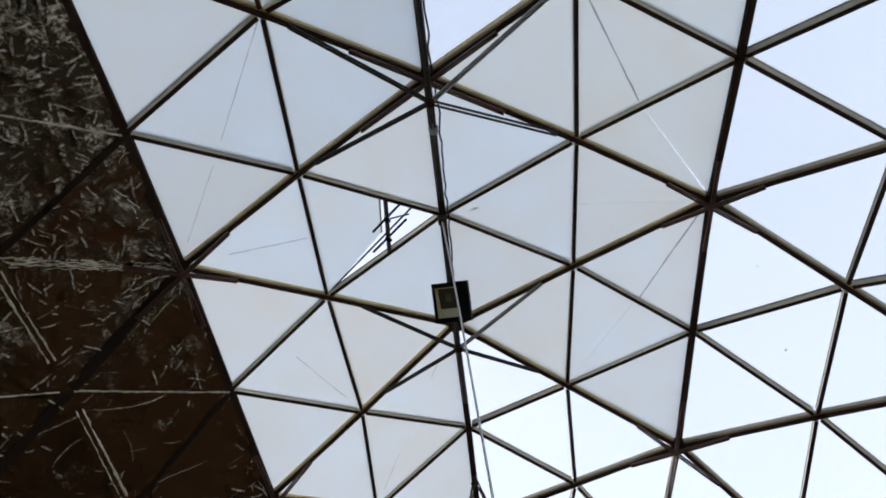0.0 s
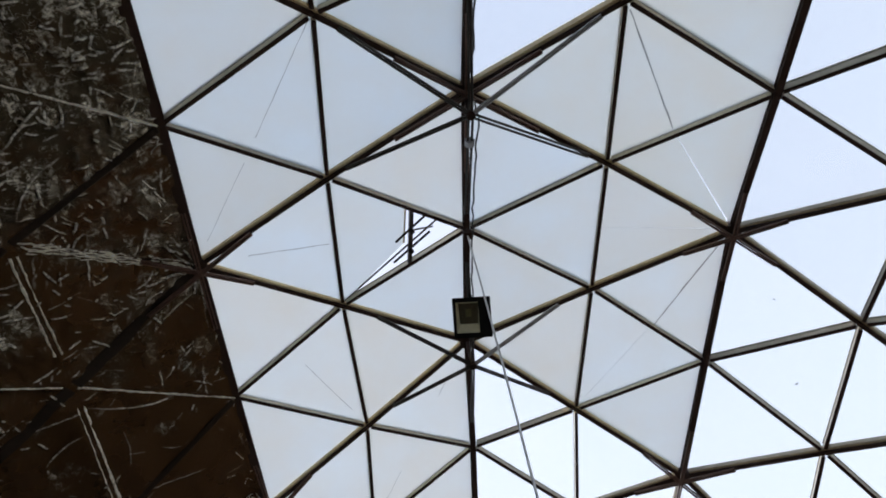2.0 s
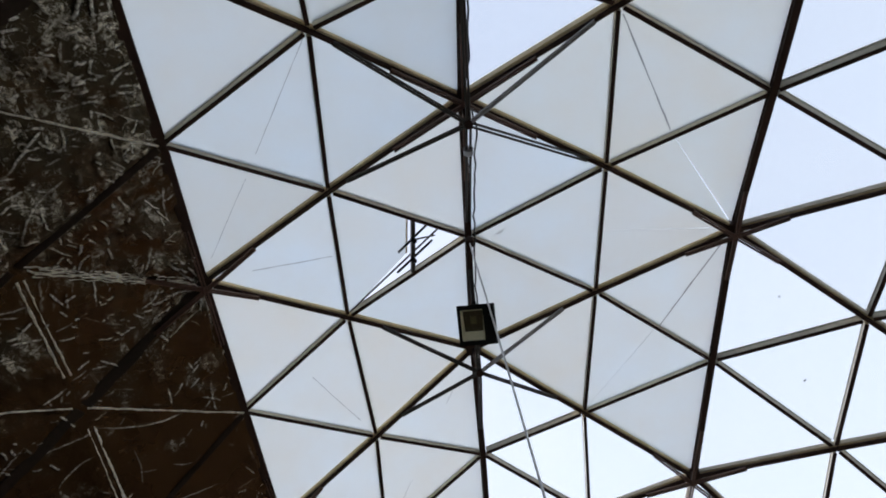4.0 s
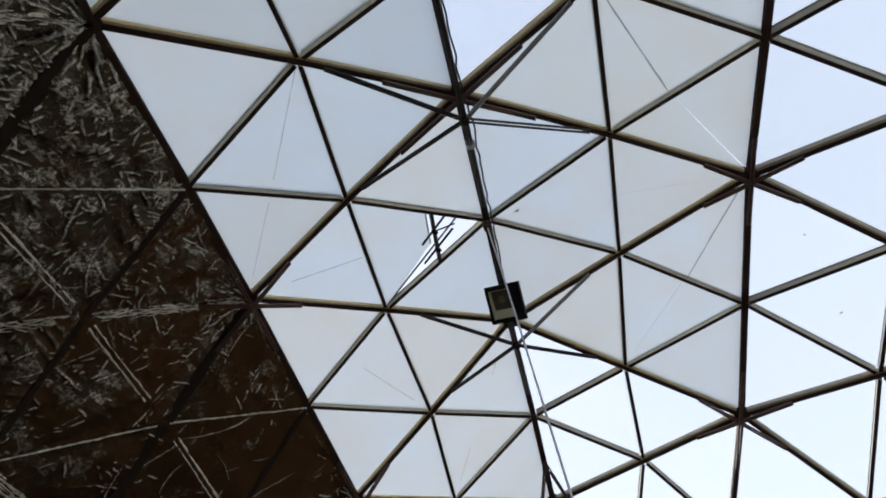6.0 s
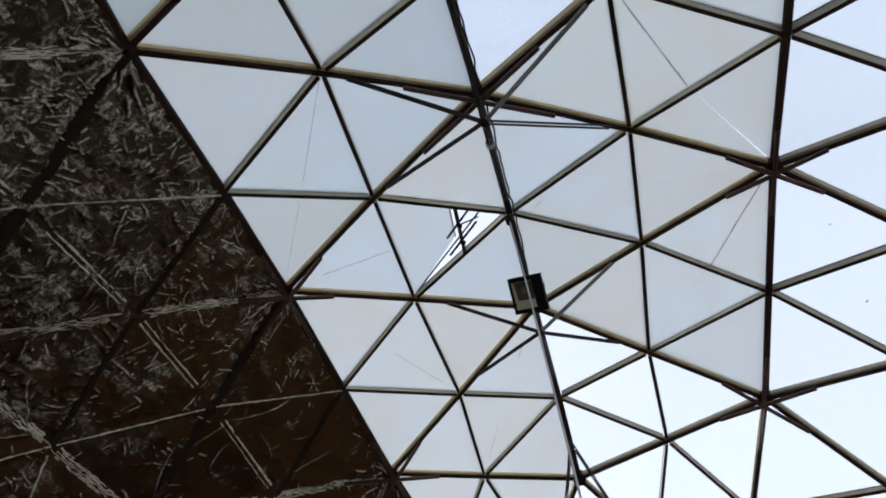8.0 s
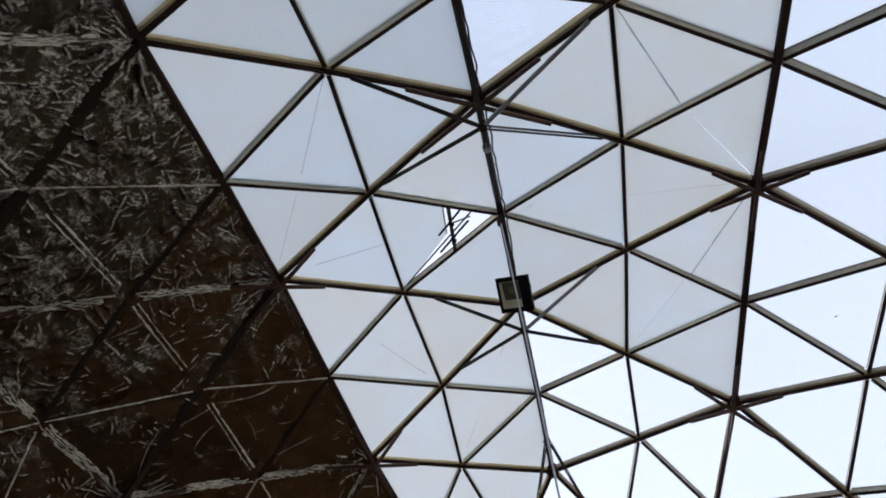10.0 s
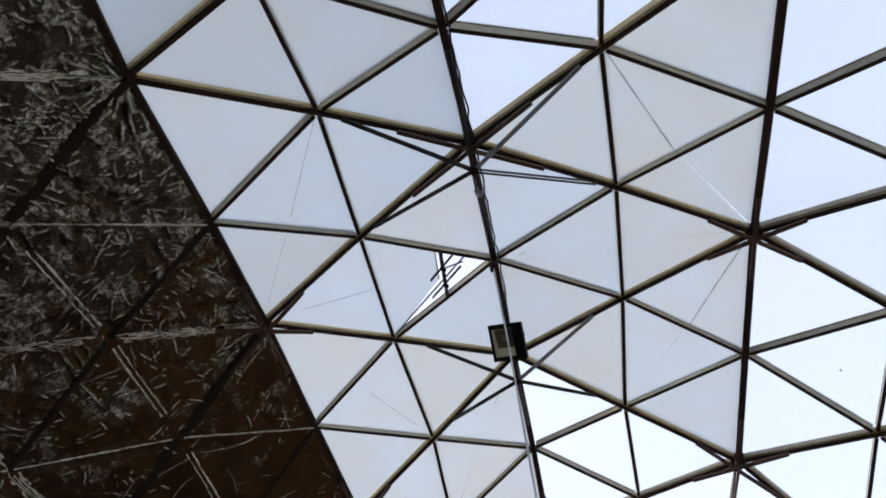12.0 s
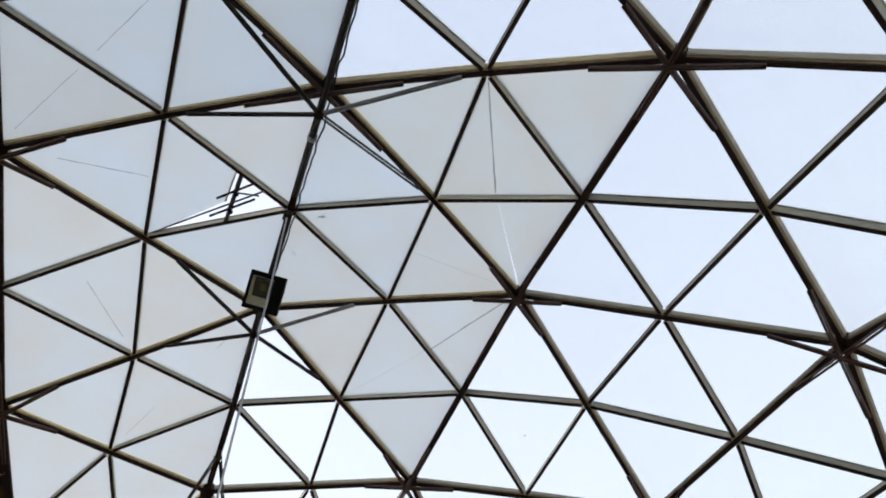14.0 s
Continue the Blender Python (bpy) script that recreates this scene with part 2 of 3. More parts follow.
SETTLED = {(-2, 0): (0.002, 0.011, -0.006),
           (-2, 2): (-0.003, 0.021, 0.003),
           (-2, 4): (0.003, -0.004, 0.020),
           (0, -2): (-0.009, -0.011, 0.003),
           (0, 0): (-0.002, 0.034, -0.006),
           (0, 2): (-0.011, -0.035, -0.034),
           (0, 4): (-0.015, -0.001, 0.006),
           (2, -2): (0.023, -0.001, -0.014),
           (2, 0): (0.011, 0.030, 0.008),
           (2, 2): (-0.011, -0.015, -0.007),
           (4, -2): (0.024, -0.005, -0.014),
           (4, 0): (0.003, -0.014, 0.030)}   # by how much some hubs of the old frame have moved, in metres
BOWED = {(-2, 1): (0.010, -0.003, 0.003),
         (-2, 3): (-0.002, -0.005, 0.002),
         (-1, 0): (-0.005, -0.015, 0.003),
         (-1, 1): (-0.001, -0.010, 0.012),
         (-1, 2): (-0.008, -0.005, 0.005),
         (-1, 3): (-0.003, 0.006, -0.006),
         (-1, 4): (-0.012, -0.001, -0.002),
         (0, 1): (0.001, -0.009, 0.001),
         (0, 3): (0.007, 0.006, -0.008),
         (1, -1): (0.002, -0.010, 0.003),
         (1, 0): (0.008, -0.009, 0.003),
         (1, 1): (0.002, -0.005, 0.006),
         (2, -1): (0.002, 0.006, -0.005),
         (2, 1): (0.001, -0.007, 0.006),
         (3, -1): (0.006, -0.003, -0.003),
         (3, 1): (0.001, -0.005, 0.007)}   # and by how much some beams bow at their middle


def round_hub(u, v):
    p = (6 - u - v) * K + v * J + u * L if u >= 0 else (6 - v) * K + (v + u) * J - u * M
    return CENTRE + RADIUS * p.normalized()


def key(p):
    return tuple(round(c, 3) for c in p)


MOVED = {key(round_hub(i, j + 2)): Vector(d) for (i, j), d in SETTLED.items()}


def settled(p):
    return p + MOVED.get(key(p), Vector())


def straight_middle(i, j):
    u, v = i, j + 2
    du, dv = next(d for d in ((1, 0), (0, 1), (1, -1)) if (u - d[0]) % 2 == 0 and (v - d[1]) % 2 == 0)
    return (settled(round_hub(u - du, v - dv)) + settled(round_hub(u + du, v + dv))) / 2


BENT = {key(straight_middle(i, j)): Vector(d) for (i, j), d in BOWED.items()}


def middle(p, q):
    """The middle of the beam from p to q, with its bow."""
    m = (p + q) / 2
    return m + BENT.get(key(m), Vector())


def node(i, j):
    """A place of the net round the apex, in half beams: K (0, -2), J (0, 4), L (6, -2), M (-6, 4)."""
    def hub(u, v):
        return settled(round_hub(u, v))
    u, v = i, j + 2
    for du, dv in ((0, 0), (1, 0), (0, 1), (1, -1)):
        if (u - du) % 2 == 0 and (v - dv) % 2 == 0:
            return middle(hub(u - du, v - dv), hub(u + du, v + dv))


def net():
    hubs, beams, tris = {}, {}, []
    for a in range(12):
        for b in range(a + 1, 12):
            for c in range(b + 1, 12):
                A, B, C = CORNERS[a], CORNERS[b], CORNERS[c]
                if max((A - B).length, (B - C).length, (A - C).length) < 1.2:
                    P = {(i, j): settled(CENTRE + RADIUS * ((3 - i - j) * A + i * B + j * C).normalized())
                         for i in range(4) for j in range(4 - i)}
                    for (i, j) in P:
                        if i + j < 3:
                            tris.append((P[i, j], P[i + 1, j], P[i, j + 1]))
                        if i + j < 2:
                            tris.append((P[i + 1, j], P[i + 1, j + 1], P[i, j + 1]))
    tris = [t for t in tris if sum((p.z for p in t)) / 3 > 0.1]
    for t in tris:
        for p in t:
            hubs[key(p)] = p
        for p, q in ((t[0], t[1]), (t[1], t[2]), (t[2], t[0])):
            beams[tuple(sorted((key(p), key(q))))] = (p, q)
    return hubs, beams, tris


HUBS, BEAMS, TRIS = net()


def cover(t):
    """What closes a bay of the dome: dark lining on one side, frosted sheets over the top, clear ones beyond."""
    c = (t[0] + t[1] + t[2]) / 3
    if c.x < -1.75:
        return "dark"
    if c.x > 1.75 or (c.x > -0.1 and abs(c.y) > 1.5):
        return "clear"
    return "frosted"


def by_lining(p, q):
    """Whether a beam has dark lining on either side of it."""
    return any(cover(t) == "dark" for t in TRIS if key(p) in map(key, t) and key(q) in map(key, t))


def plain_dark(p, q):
    """Beams whose laths are dark brown too: along the lining, along the ridge, and where frosted sheets end in clear
    ones.
    """
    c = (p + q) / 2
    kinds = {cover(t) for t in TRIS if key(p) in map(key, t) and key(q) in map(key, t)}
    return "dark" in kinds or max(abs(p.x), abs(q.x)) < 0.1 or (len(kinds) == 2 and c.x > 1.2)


def by_clear(p, q):
    """Whether a beam has a clear sheet on either side of it."""
    return any(cover(t) == "clear" for t in TRIS if key(p) in map(key, t) and key(q) in map(key, t))


LAST_EDGES = set()                                   # half beams with lining on one side only
for p, q in BEAMS.values():
    if by_lining(p, q) and len({cover(t) == "dark" for t in TRIS if key(p) in map(key, t) and key(q) in map(key, t)}) == 2:
        for end in (p, q):
            LAST_EDGES.add(tuple(sorted((key(end), key(middle(p, q))))))


# ---- ground ----
def disc(name, r, z, mat, n=96):
    bm = bmesh.new()
    bmesh.ops.create_circle(bm, cap_ends=True, segments=n, radius=r, matrix=Matrix.Translation((0, 0, z)))
    return new(name, mesh_of(name, bm, mat))


tagged(disc("ground", 2500, -0.02, FIELD), "dry grassy ground round the dome", "ground", kind="structure")
tagged(disc("floor", 5.05, 0.0, EARTH), "trodden earth floor inside the dome", "floor", kind="structure")

# ---- the dome's frame ----
dome = tagged(new("dome_frame"), "brown geodesic dome frame of beams bolted at star hubs", "dome", kind="structure")
for p, q in BEAMS.values():
    out = ((p + q) / 2 - CENTRE).normalized()
    d = (q - p).normalized()
    edge, dim, high = by_lining(p, q), plain_dark(p, q), 0.082 if by_clear(p, q) else 0.064
    open_sky = all(cover(t) == "clear" for t in TRIS if key(p) in map(key, t) and key(q) in map(key, t))
    inner = edge and tuple(sorted((key(p), key(middle(p, q))))) not in LAST_EDGES      # lining on both sides
    mid = middle(p, q)

    def bent(inset, width, low, high, bevel):
        bm = bmesh.new()
        bar(bm, p + d * inset, mid, out, width, low, high, bevel)
        bar(bm, mid, q - d * inset, out, width, low, high, bevel)
        return bm
    beam = part("main_beam", bent(0.05, 0.058 if edge else 0.040 if dim else 0.030, 0.003 if inner else -0.005, 0.013, 0.003), PAINT, dome)
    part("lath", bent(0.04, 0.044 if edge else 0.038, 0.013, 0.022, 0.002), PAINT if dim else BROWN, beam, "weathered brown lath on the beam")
    part("packing", bent(0.03, 0.034, 0.020, 0.028, 0.0), PAINT, beam)
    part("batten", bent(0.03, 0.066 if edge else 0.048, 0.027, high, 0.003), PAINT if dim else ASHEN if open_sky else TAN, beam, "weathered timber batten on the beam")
for t in TRIS:
    if cover(t) == "dark":
        continue
    level = 0.070 if cover(t) == "clear" else 0.055       # how far out the sheets lie
    m = [middle(t[0], t[1]), middle(t[1], t[2]), middle(t[2], t[0])]
    for a, b in ((m[0], m[1]), (m[1], m[2]), (m[2], m[0])):
        out = ((a + b) / 2 - CENTRE).normalized()
        d = (b - a).normalized()
        bm = bmesh.new()
        bar(bm, a + d * 0.03, b - d * 0.03, out, 0.025, 0.002, 0.012, 0.003)
        strut = part("light_strut", bm, PAINT, dome)
        bm = bmesh.new()
        bar(bm, a + d * 0.03, b - d * 0.03, out, 0.023, 0.012, level - 0.0005, 0.002)
        part("strut_web", bm, GREY, strut, "grey weathered web of a strut")
        # unseen strip outside the sheet, added to shade its edges
        bm = bmesh.new()
        bar(bm, a + d * 0.03, b - d * 0.03, out, 0.034, level + 0.0045, level + 0.012, 0.002)
        part("cover_strip", bm, GREY, strut)

# ---- glazing ----
frosted = tagged(new("frosted_glazing"), "frosted white plastic sheets over the dome's top", "roof", kind="structure")
clear = tagged(new("clear_glazing"), "clear plastic sheets on the dome's frame", "roof", kind="structure")
lining = tagged(new("dark_lining"), "crumpled dark brown plastic lining on the dome's side", "wall lining", kind="structure")


def quarters(t):
    m = [middle(t[0], t[1]), middle(t[1], t[2]), middle(t[2], t[0])]
    return [(t[0], m[0], m[2]), (m[0], t[1], m[1]), (m[2], m[1], t[2]), (m[0], m[1], m[2])]


def sheet(bm, q, low, high, inset):
    c = (q[0] + q[1] + q[2]) / 3
    out = (q[1] - q[0]).cross(q[2] - q[0]).normalized()
    if out.dot(c - CENTRE) < 0:
        out = -out
    corner = [p + (c - p) * inset for p in q]
    lo = [bm.verts.new(p + out * low) for p in corner]
    hi = [bm.verts.new(p + out * high) for p in corner]
    bm.faces.new(lo)
    bm.faces.new(hi)
    for k in range(3):
        bm.faces.new((lo[k], lo[(k + 1) % 3], hi[(k + 1) % 3], hi[k]))



SLITS = [((node(1, 0), node(2, -1)), node(2, 0), 0.43, 0.0012, 0.0048),     # split sheets: two sides, tip, place, gap far and at the tip
         ((node(1, 0), node(1, 1)), node(2, 0), 0.5, 0.0006, 0.0028),
         ((node(1, 1), node(2, 1)), node(1, 2), 0.53, 0.0007, 0.0004)]
LIGHTER_BAYS = [{key(node(*p)) for p in bay} for bay in (((0, 0), (2, 0), (2, -2)),)]
HATCH = {key(node(-1, 1)), key(node(0, 1)), key(node(-1, 2))}


def crumpled(q, rng, n):
    """A lining sheet over one small bay: sharp creases fanning from hubs, pleats from the edges, scattered crumples, a slack belly."""
    a, b, c = (np.array(p) for p in q)
    mid = (a + b + c) / 3
    out = np.cross(b - a, c - a)
    out /= np.linalg.norm(out)
    if out @ (mid - np.array(CENTRE)) < 0:
        out = -out
        b, c = c, b
    corners = np.array([a, b, c])
    ex = (b - a) / np.linalg.norm(b - a)
    ey = np.cross(out, ex)
    grid = [(i, j) for i in range(n + 1) for j in range(n + 1 - i)]
    index = {ij: k for k, ij in enumerate(grid)}
    bary = np.array([((n - i - j) / n, i / n, j / n) for i, j in grid])
    pts = bary @ corners
    x, y = (pts - mid) @ ex, (pts - mid) @ ey
    edge = bary.min(axis=1)
    lift = 0.016 * np.clip(edge * 3, 0, 1) * rng.uniform(-0.3, 1.0)
    hubs = [p for p in (a, b, c) if key(Vector(p)) in HUBS]
    crushed = float(np.clip(0.72 - 0.50 * mid[1], 0.06, 1.5)) * rng.uniform(0.75, 1.2)   # slacker towards the far end
    grainway = rng.uniform(0, math.pi)
    clumps = rng.dirichlet((1, 1, 1), size=3)

    def fold(w, theta, length, width, high, curve=1.5):
        p = w @ corners - mid
        px, py = p @ ex, p @ ey
        u = (x - px) * math.cos(theta) + (y - py) * math.sin(theta)
        v = -(x - px) * math.sin(theta) + (y - py) * math.cos(theta) + rng.normal(0, curve) * u * u
        v = v + 0.0015 * np.sin(u * rng.uniform(40, 110) + rng.uniform(0, 6))
        return -high * np.clip(1 - np.abs(v) / width, 0, 1) * np.clip(1 - (u / length) ** 2, 0, 1)

    if n > 20:
        for k in range(int(44 * crushed)):                       # scattered crumples, thicker in clumps
            w = rng.dirichlet((1, 1, 1))
            if k % 3:
                w = 0.68 * clumps[k % len(clumps)] + 0.32 * w
            lift += fold(w, grainway + rng.normal(0, 0.55), rng.uniform(0.012, 0.03 + 0.05 * rng.uniform()), rng.uniform(0.0075, 0.013),
                         0.0025 + 0.0135 * rng.uniform() ** 2.5, 2.0)
        for k in range(int(34 * crushed) + 1):                   # pleats that start at an edge
            w = rng.dirichlet((1, 1, 1))
            side = rng.integers(3)
            w[side] = rng.uniform(0.0, 0.10)
            w = w / w.sum()
            d = mid - corners[side]
            lift += fold(w, math.atan2(d @ ey, d @ ex) + rng.normal(0, 0.6), rng.uniform(0.02, 0.085),
                         rng.uniform(0.0075, 0.012), 0.0025 + 0.012 * rng.uniform() ** 2.5, 1.6)
        for hub in hubs:                                         # creases fanning out where the film is gathered
            d = mid - hub
            facing = math.atan2(d @ ey, d @ ex)
            for k in range(int(3 + 7 * crushed)):
                way = facing + rng.uniform(-0.5, 0.5)
                far = rng.uniform(0.06, 0.30)
                p = hub + far * (math.cos(way) * ex + math.sin(way) * ey)
                w = np.linalg.lstsq(np.vstack([corners.T, np.ones(3)]), np.append(p, 1.0), rcond=None)[0]
                lift += fold(w, way + rng.normal(0, 0.12), rng.uniform(0.05, 0.13), rng.uniform(0.009, 0.022),
                             rng.uniform(0.004, 0.022), 1.0)
        for k in range(2):                                       # long folds right across
            lift += fold(rng.dirichlet((2, 2, 2)), rng.uniform(0, math.pi), rng.uniform(0.12, 0.35), rng.uniform(0.009, 0.02),
                         rng.uniform(0.002, 0.010), 0.8)
        for k in range(4):                                       # small ripples, alike in their way
            theta, wave = grainway + rng.normal(0, 0.5), rng.uniform(35, 80)
            lift += 0.0016 * min(crushed, 1.0) * np.sin((x * math.cos(theta) + y * math.sin(theta)) * wave + 3 * np.sin(9 * x) + rng.uniform(0, 6))
        for k in range(5):                                       # broad slack waves
            theta, wave = rng.uniform(0, math.pi), rng.uniform(9, 28)
            lift += rng.uniform(0.0015, 0.004) * np.sin((x * math.cos(theta) + y * math.sin(theta)) * wave + rng.uniform(0, 6))
    lift *= np.clip(edge * 22, 0, 1)
    pts = pts + np.outer(lift - 0.004, out)
    faces = []
    for i, j in grid:
        if i + j < n:
            faces.append((index[i, j], index[i, j + 1], index[i + 1, j]))
        if i + j < n - 1:
            faces.append((index[i + 1, j], index[i, j + 1], index[i + 1, j + 1]))
    me = bpy.data.meshes.new("lining_sheet")
    me.from_pydata(pts.tolist(), [], faces)
    me.polygons.foreach_set("use_smooth", [True] * len(faces))
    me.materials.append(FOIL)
    return me


creases = np.random.default_rng(7)
for t in TRIS:
    kind = cover(t)
    lighter = {key(p) for p in t} in LIGHTER_BAYS
    for q in quarters(t):
        c = (q[0] + q[1] + q[2]) / 3
        if kind == "dark":
            near = c.z > 2.6 and c.y > -3.2 and c.x > -4.3
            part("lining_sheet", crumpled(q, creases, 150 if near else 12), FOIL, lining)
        elif {key(p) for p in q} != HATCH:
            bm = bmesh.new()
            split = [s for s in SLITS if {key(p) for p in q} == {key(s[0][0]), key(s[0][1]), key(s[1])}]
            for sides, tip, place, far, near in split:
                h = between(sides[0], sides[1], place)
                for side in sides:
                    g = (side - h).normalized()
                    sheet(bm, (h + g * far, tip + g * near, side), 0.055, 0.059, 0.0)
            if not split:
                level = 0.070 if kind == "clear" else 0.055
                sheet(bm, q, level, level + 0.004, 0.0)
            part("panel", bm, (LIGHTER if lighter else FROST) if kind == "frosted" else CLEAR, frosted if kind == "frosted" else clear)


# ---- seams: pale tape along two ways of the lining's net, dark strips for shade along the third ----
def seam(bm, a, b, width, rise, rng, stray=0.0015):
    """A puckered strip of tape along a-b on the inner face."""
    out = ((a + b) / 2 - CENTRE).normalized()
    m = along(a, b, out)
    n = max(6, int((b - a).length / 0.03))
    length = (b - a).length
    rows = []
    for k in range(n + 1):
        w = width * rng.uniform(0.65, 1.1)
        s = rng.normal(0, stray)
        h = rise * rng.uniform(0.4, 1.3)
        rows.append([bm.verts.new(m @ Vector((length * k / n, s + dy, z)))
                     for dy, z in ((-w / 2, 0.0), (-w / 6, -h), (w / 6, -h * 0.8), (w / 2, 0.0))])
    for r, s in zip(rows, rows[1:]):
        for k in range(3):
            bm.faces.new((r[k], r[k + 1], s[k + 1], s[k]))


tape_rng = np.random.default_rng(11)
drawn = set()
LENGTHWAYS = (node(-2, 2) - node(-2, 0)).normalized()
ACROSS = (node(-2, 2) - node(-1, 1)).normalized()    # the way of the dark gap strips
for t in TRIS:
    if cover(t) != "dark":
        continue
    for q in quarters(t):
        for a, b in ((q[0], q[1]), (q[1], q[2]), (q[2], q[0])):
            e = tuple(sorted((key(a), key(b))))
            if e in drawn:
                continue
            drawn.add(e)
            d = (b - a).normalized()
            c = (a + b) / 2
            edge_of_lining = e in LAST_EDGES
            bm = bmesh.new()
            if edge_of_lining:                              # torn pale edge beside the last beam
                y = (sum(t, Vector()) / 3 - c)
                y = (y - d * y.dot(d)).normalized() * tape_rng.uniform(0.045, 0.06)
                for k in range(9):                          # loose strands, all ways
                    p = between(a, b, tape_rng.uniform(0.05, 0.95)) + y * tape_rng.uniform(0.8, 2.6)
                    way = (d * tape_rng.normal(0, 1) + y.normalized() * tape_rng.normal(0, 0.7)).normalized()
                    seam(bm, p, p + way * tape_rng.uniform(0.03, 0.11), tape_rng.uniform(0.004, 0.009), 0.006, tape_rng, 0.003)
                part("torn_edge", bm, TAPE, lining, "pale torn edge of the lining")
                continue
            if abs(d.dot(ACROSS)) > 0.86:
                # dark strip stands in for shade in the gap between sheets
                bar(bm, a + d * 0.02, b - d * 0.02, (c - CENTRE).normalized(),
                    0.080 if key(a) in HUBS or key(b) in HUBS else 0.042, -0.010, 0.012, 0.004)
                part("bare_strut", bm, DARK, lining, "dark bare strut between lining sheets")
            else:
                heavy = key(a) in HUBS or key(b) in HUBS          # over a main beam
                p, q = a + d * tape_rng.uniform(0.01, 0.06), b - d * tape_rng.uniform(0.0, 0.04)
                if heavy:
                    for strand in range(5):
                        y = (c - CENTRE).normalized().cross(d).normalized() * (strand - 2) * 0.014
                        start = tape_rng.uniform(-0.03, 0.06)
                        seam(bm, between(p, q, start) + y, between(p, q, start + tape_rng.uniform(0.84, 0.98)) + y,
                             tape_rng.uniform(0.010, 0.026), 0.012, tape_rng, 0.004)
                elif abs(d.dot(LENGTHWAYS)) > 0.86:
                    y = (c - CENTRE).normalized().cross(d).normalized() * 0.018
                    start = tape_rng.uniform(0.0, 0.12)
                    p, q = between(p, q, start), between(p, q, start + tape_rng.uniform(0.5, 0.86))
                    seam(bm, p + y, q + y, 0.024, 0.012, tape_rng)
                    seam(bm, p - y, q - y, 0.014, 0.010, tape_rng)
                else:
                    seam(bm, p, q, tape_rng.uniform(0.018, 0.026), 0.012, tape_rng)
                part("seam_tape", bm, TAPE, lining, "pale puckered tape over a lining seam")

# ---- hubs: a drum where the beams meet, and straight tie bars under them ----
for k, p in HUBS.items():
    out = (p - CENTRE).normalized()
    ends = [q if key(r) == k else r for q, r in BEAMS.values() if k in (key(q), key(r))]
    m = along(p, p + out.orthogonal(), out)
    bm = bmesh.new()
    bmesh.ops.create_cone(bm, cap_ends=True, segments=12, radius1=0.058, radius2=0.062, depth=0.082,
                          matrix=m @ Matrix.Translation((0, 0, 0.0285)))
    hub = part("hub_drum", bm, PAINT, dome)
    bm = bmesh.new()
    bmesh.ops.create_cone(bm, cap_ends=True, segments=6, radius1=0.016, radius2=0.016, depth=0.03,
                          matrix=m @ Matrix.Translation((0, 0, -0.022)))
    part("bolt", bm, DARK, hub, "dark bolt head")
    if not (p.z > 1.5 and len(ends) >= 5) or k in (key(node(0, 2)), key(node(-2, 0))):
        continue
    dirs = [(e - p).normalized() for e in ends]
    pairs = [(i, j) for i in range(len(dirs)) for j in range(i)
             if dirs[i].angle(dirs[j]) > (2.5 if len(dirs) == 6 else 2.2)]
    if len(dirs) == 5:                               # only the pair that straddles the ridge beam
        ridge = [i for i, e in enumerate(ends) if abs(e.x) < 0.1]
        pairs = [pq for pq in pairs if set(pq) & set(ridge)]
    for i, j in pairs:
        reach = random.Random(round(p.x * 1000 + p.y * 77) + 10 * i + j).uniform(0.36, 0.45)
        reach = {key(node(0, 0)): 0.52, key(node(2, 0)): 0.345}.get(k, reach)
        a, b = p + dirs[i] * reach, p + dirs[j] * reach
        bm = bmesh.new()
        for s in (-0.009, 0.009):
            y = out.cross((b - a).normalized()).normalized() * s
            bar(bm, a + y, b + y, out, 0.010, -0.028, -0.006, 0.002)
        part("tie_bar", bm, RUST, dome, "dull red brown twin tie bar")

# ---- inner bracing under two hubs: a post, a knot and six rods back to the beams ----
for ij, depth, reach in (((0, 0), 0.285, 0.86), ((0, 2), 0.35, 0.74)):
    p = node(*ij)
    out = (p - CENTRE).normalized()
    knot = p - out * depth
    bm = bmesh.new()
    tube(bm, [p, knot - out * 0.02], 0.019, 10)
    post = part("brace_post", bm, PAINT, dome)
    bm = bmesh.new()
    m = along(knot, knot + out.orthogonal(), out)
    bmesh.ops.create_cone(bm, cap_ends=True, segments=10, radius1=0.026, radius2=0.026, depth=0.04, matrix=m)
    part("brace_knot", bm, PAINT, post)
    for di, dj in ((1, 0), (-1, 0), (0, 1), (0, -1), (1, -1), (-1, 1)):
        e = p + (node(ij[0] + di, ij[1] + dj) - p) * reach
        gap = 0.012 if (di, dj) in ((1, 0), (0, 1)) and ij == (0, 0) else 0.0085
        side = out.cross((e - knot).normalized()).normalized() * gap
        bm = bmesh.new()
        tube(bm, [knot + side, e + side - out * 0.012], 0.0078, 8)
        tube(bm, [knot - side, e - side - out * 0.012], 0.0078, 8)
        part("brace_rod", bm, STEEL if (di, dj) == (1, -1) else ROD, post, "grey twin rod from knot to beam")
        if (di, dj) == (0, 1) and ij == (0, 0):
            bm = bmesh.new()
            at = between(knot, e, 0.25)
            bmesh.ops.create_cone(bm, cap_ends=True, segments=12, radius1=0.030, radius2=0.030, depth=0.04,
                                  matrix=along(at, e, out) @ Matrix.Rotation(math.pi / 2, 4, "Y"))
            part("rod_clamp", bm, STEEL, post, "dull grey clamp round a rod")

# ---- faint joints in the frosted sheets ----
JOINT = sheet_material("joint in plastic sheet", (0.36, 0.36, 0.36), False)


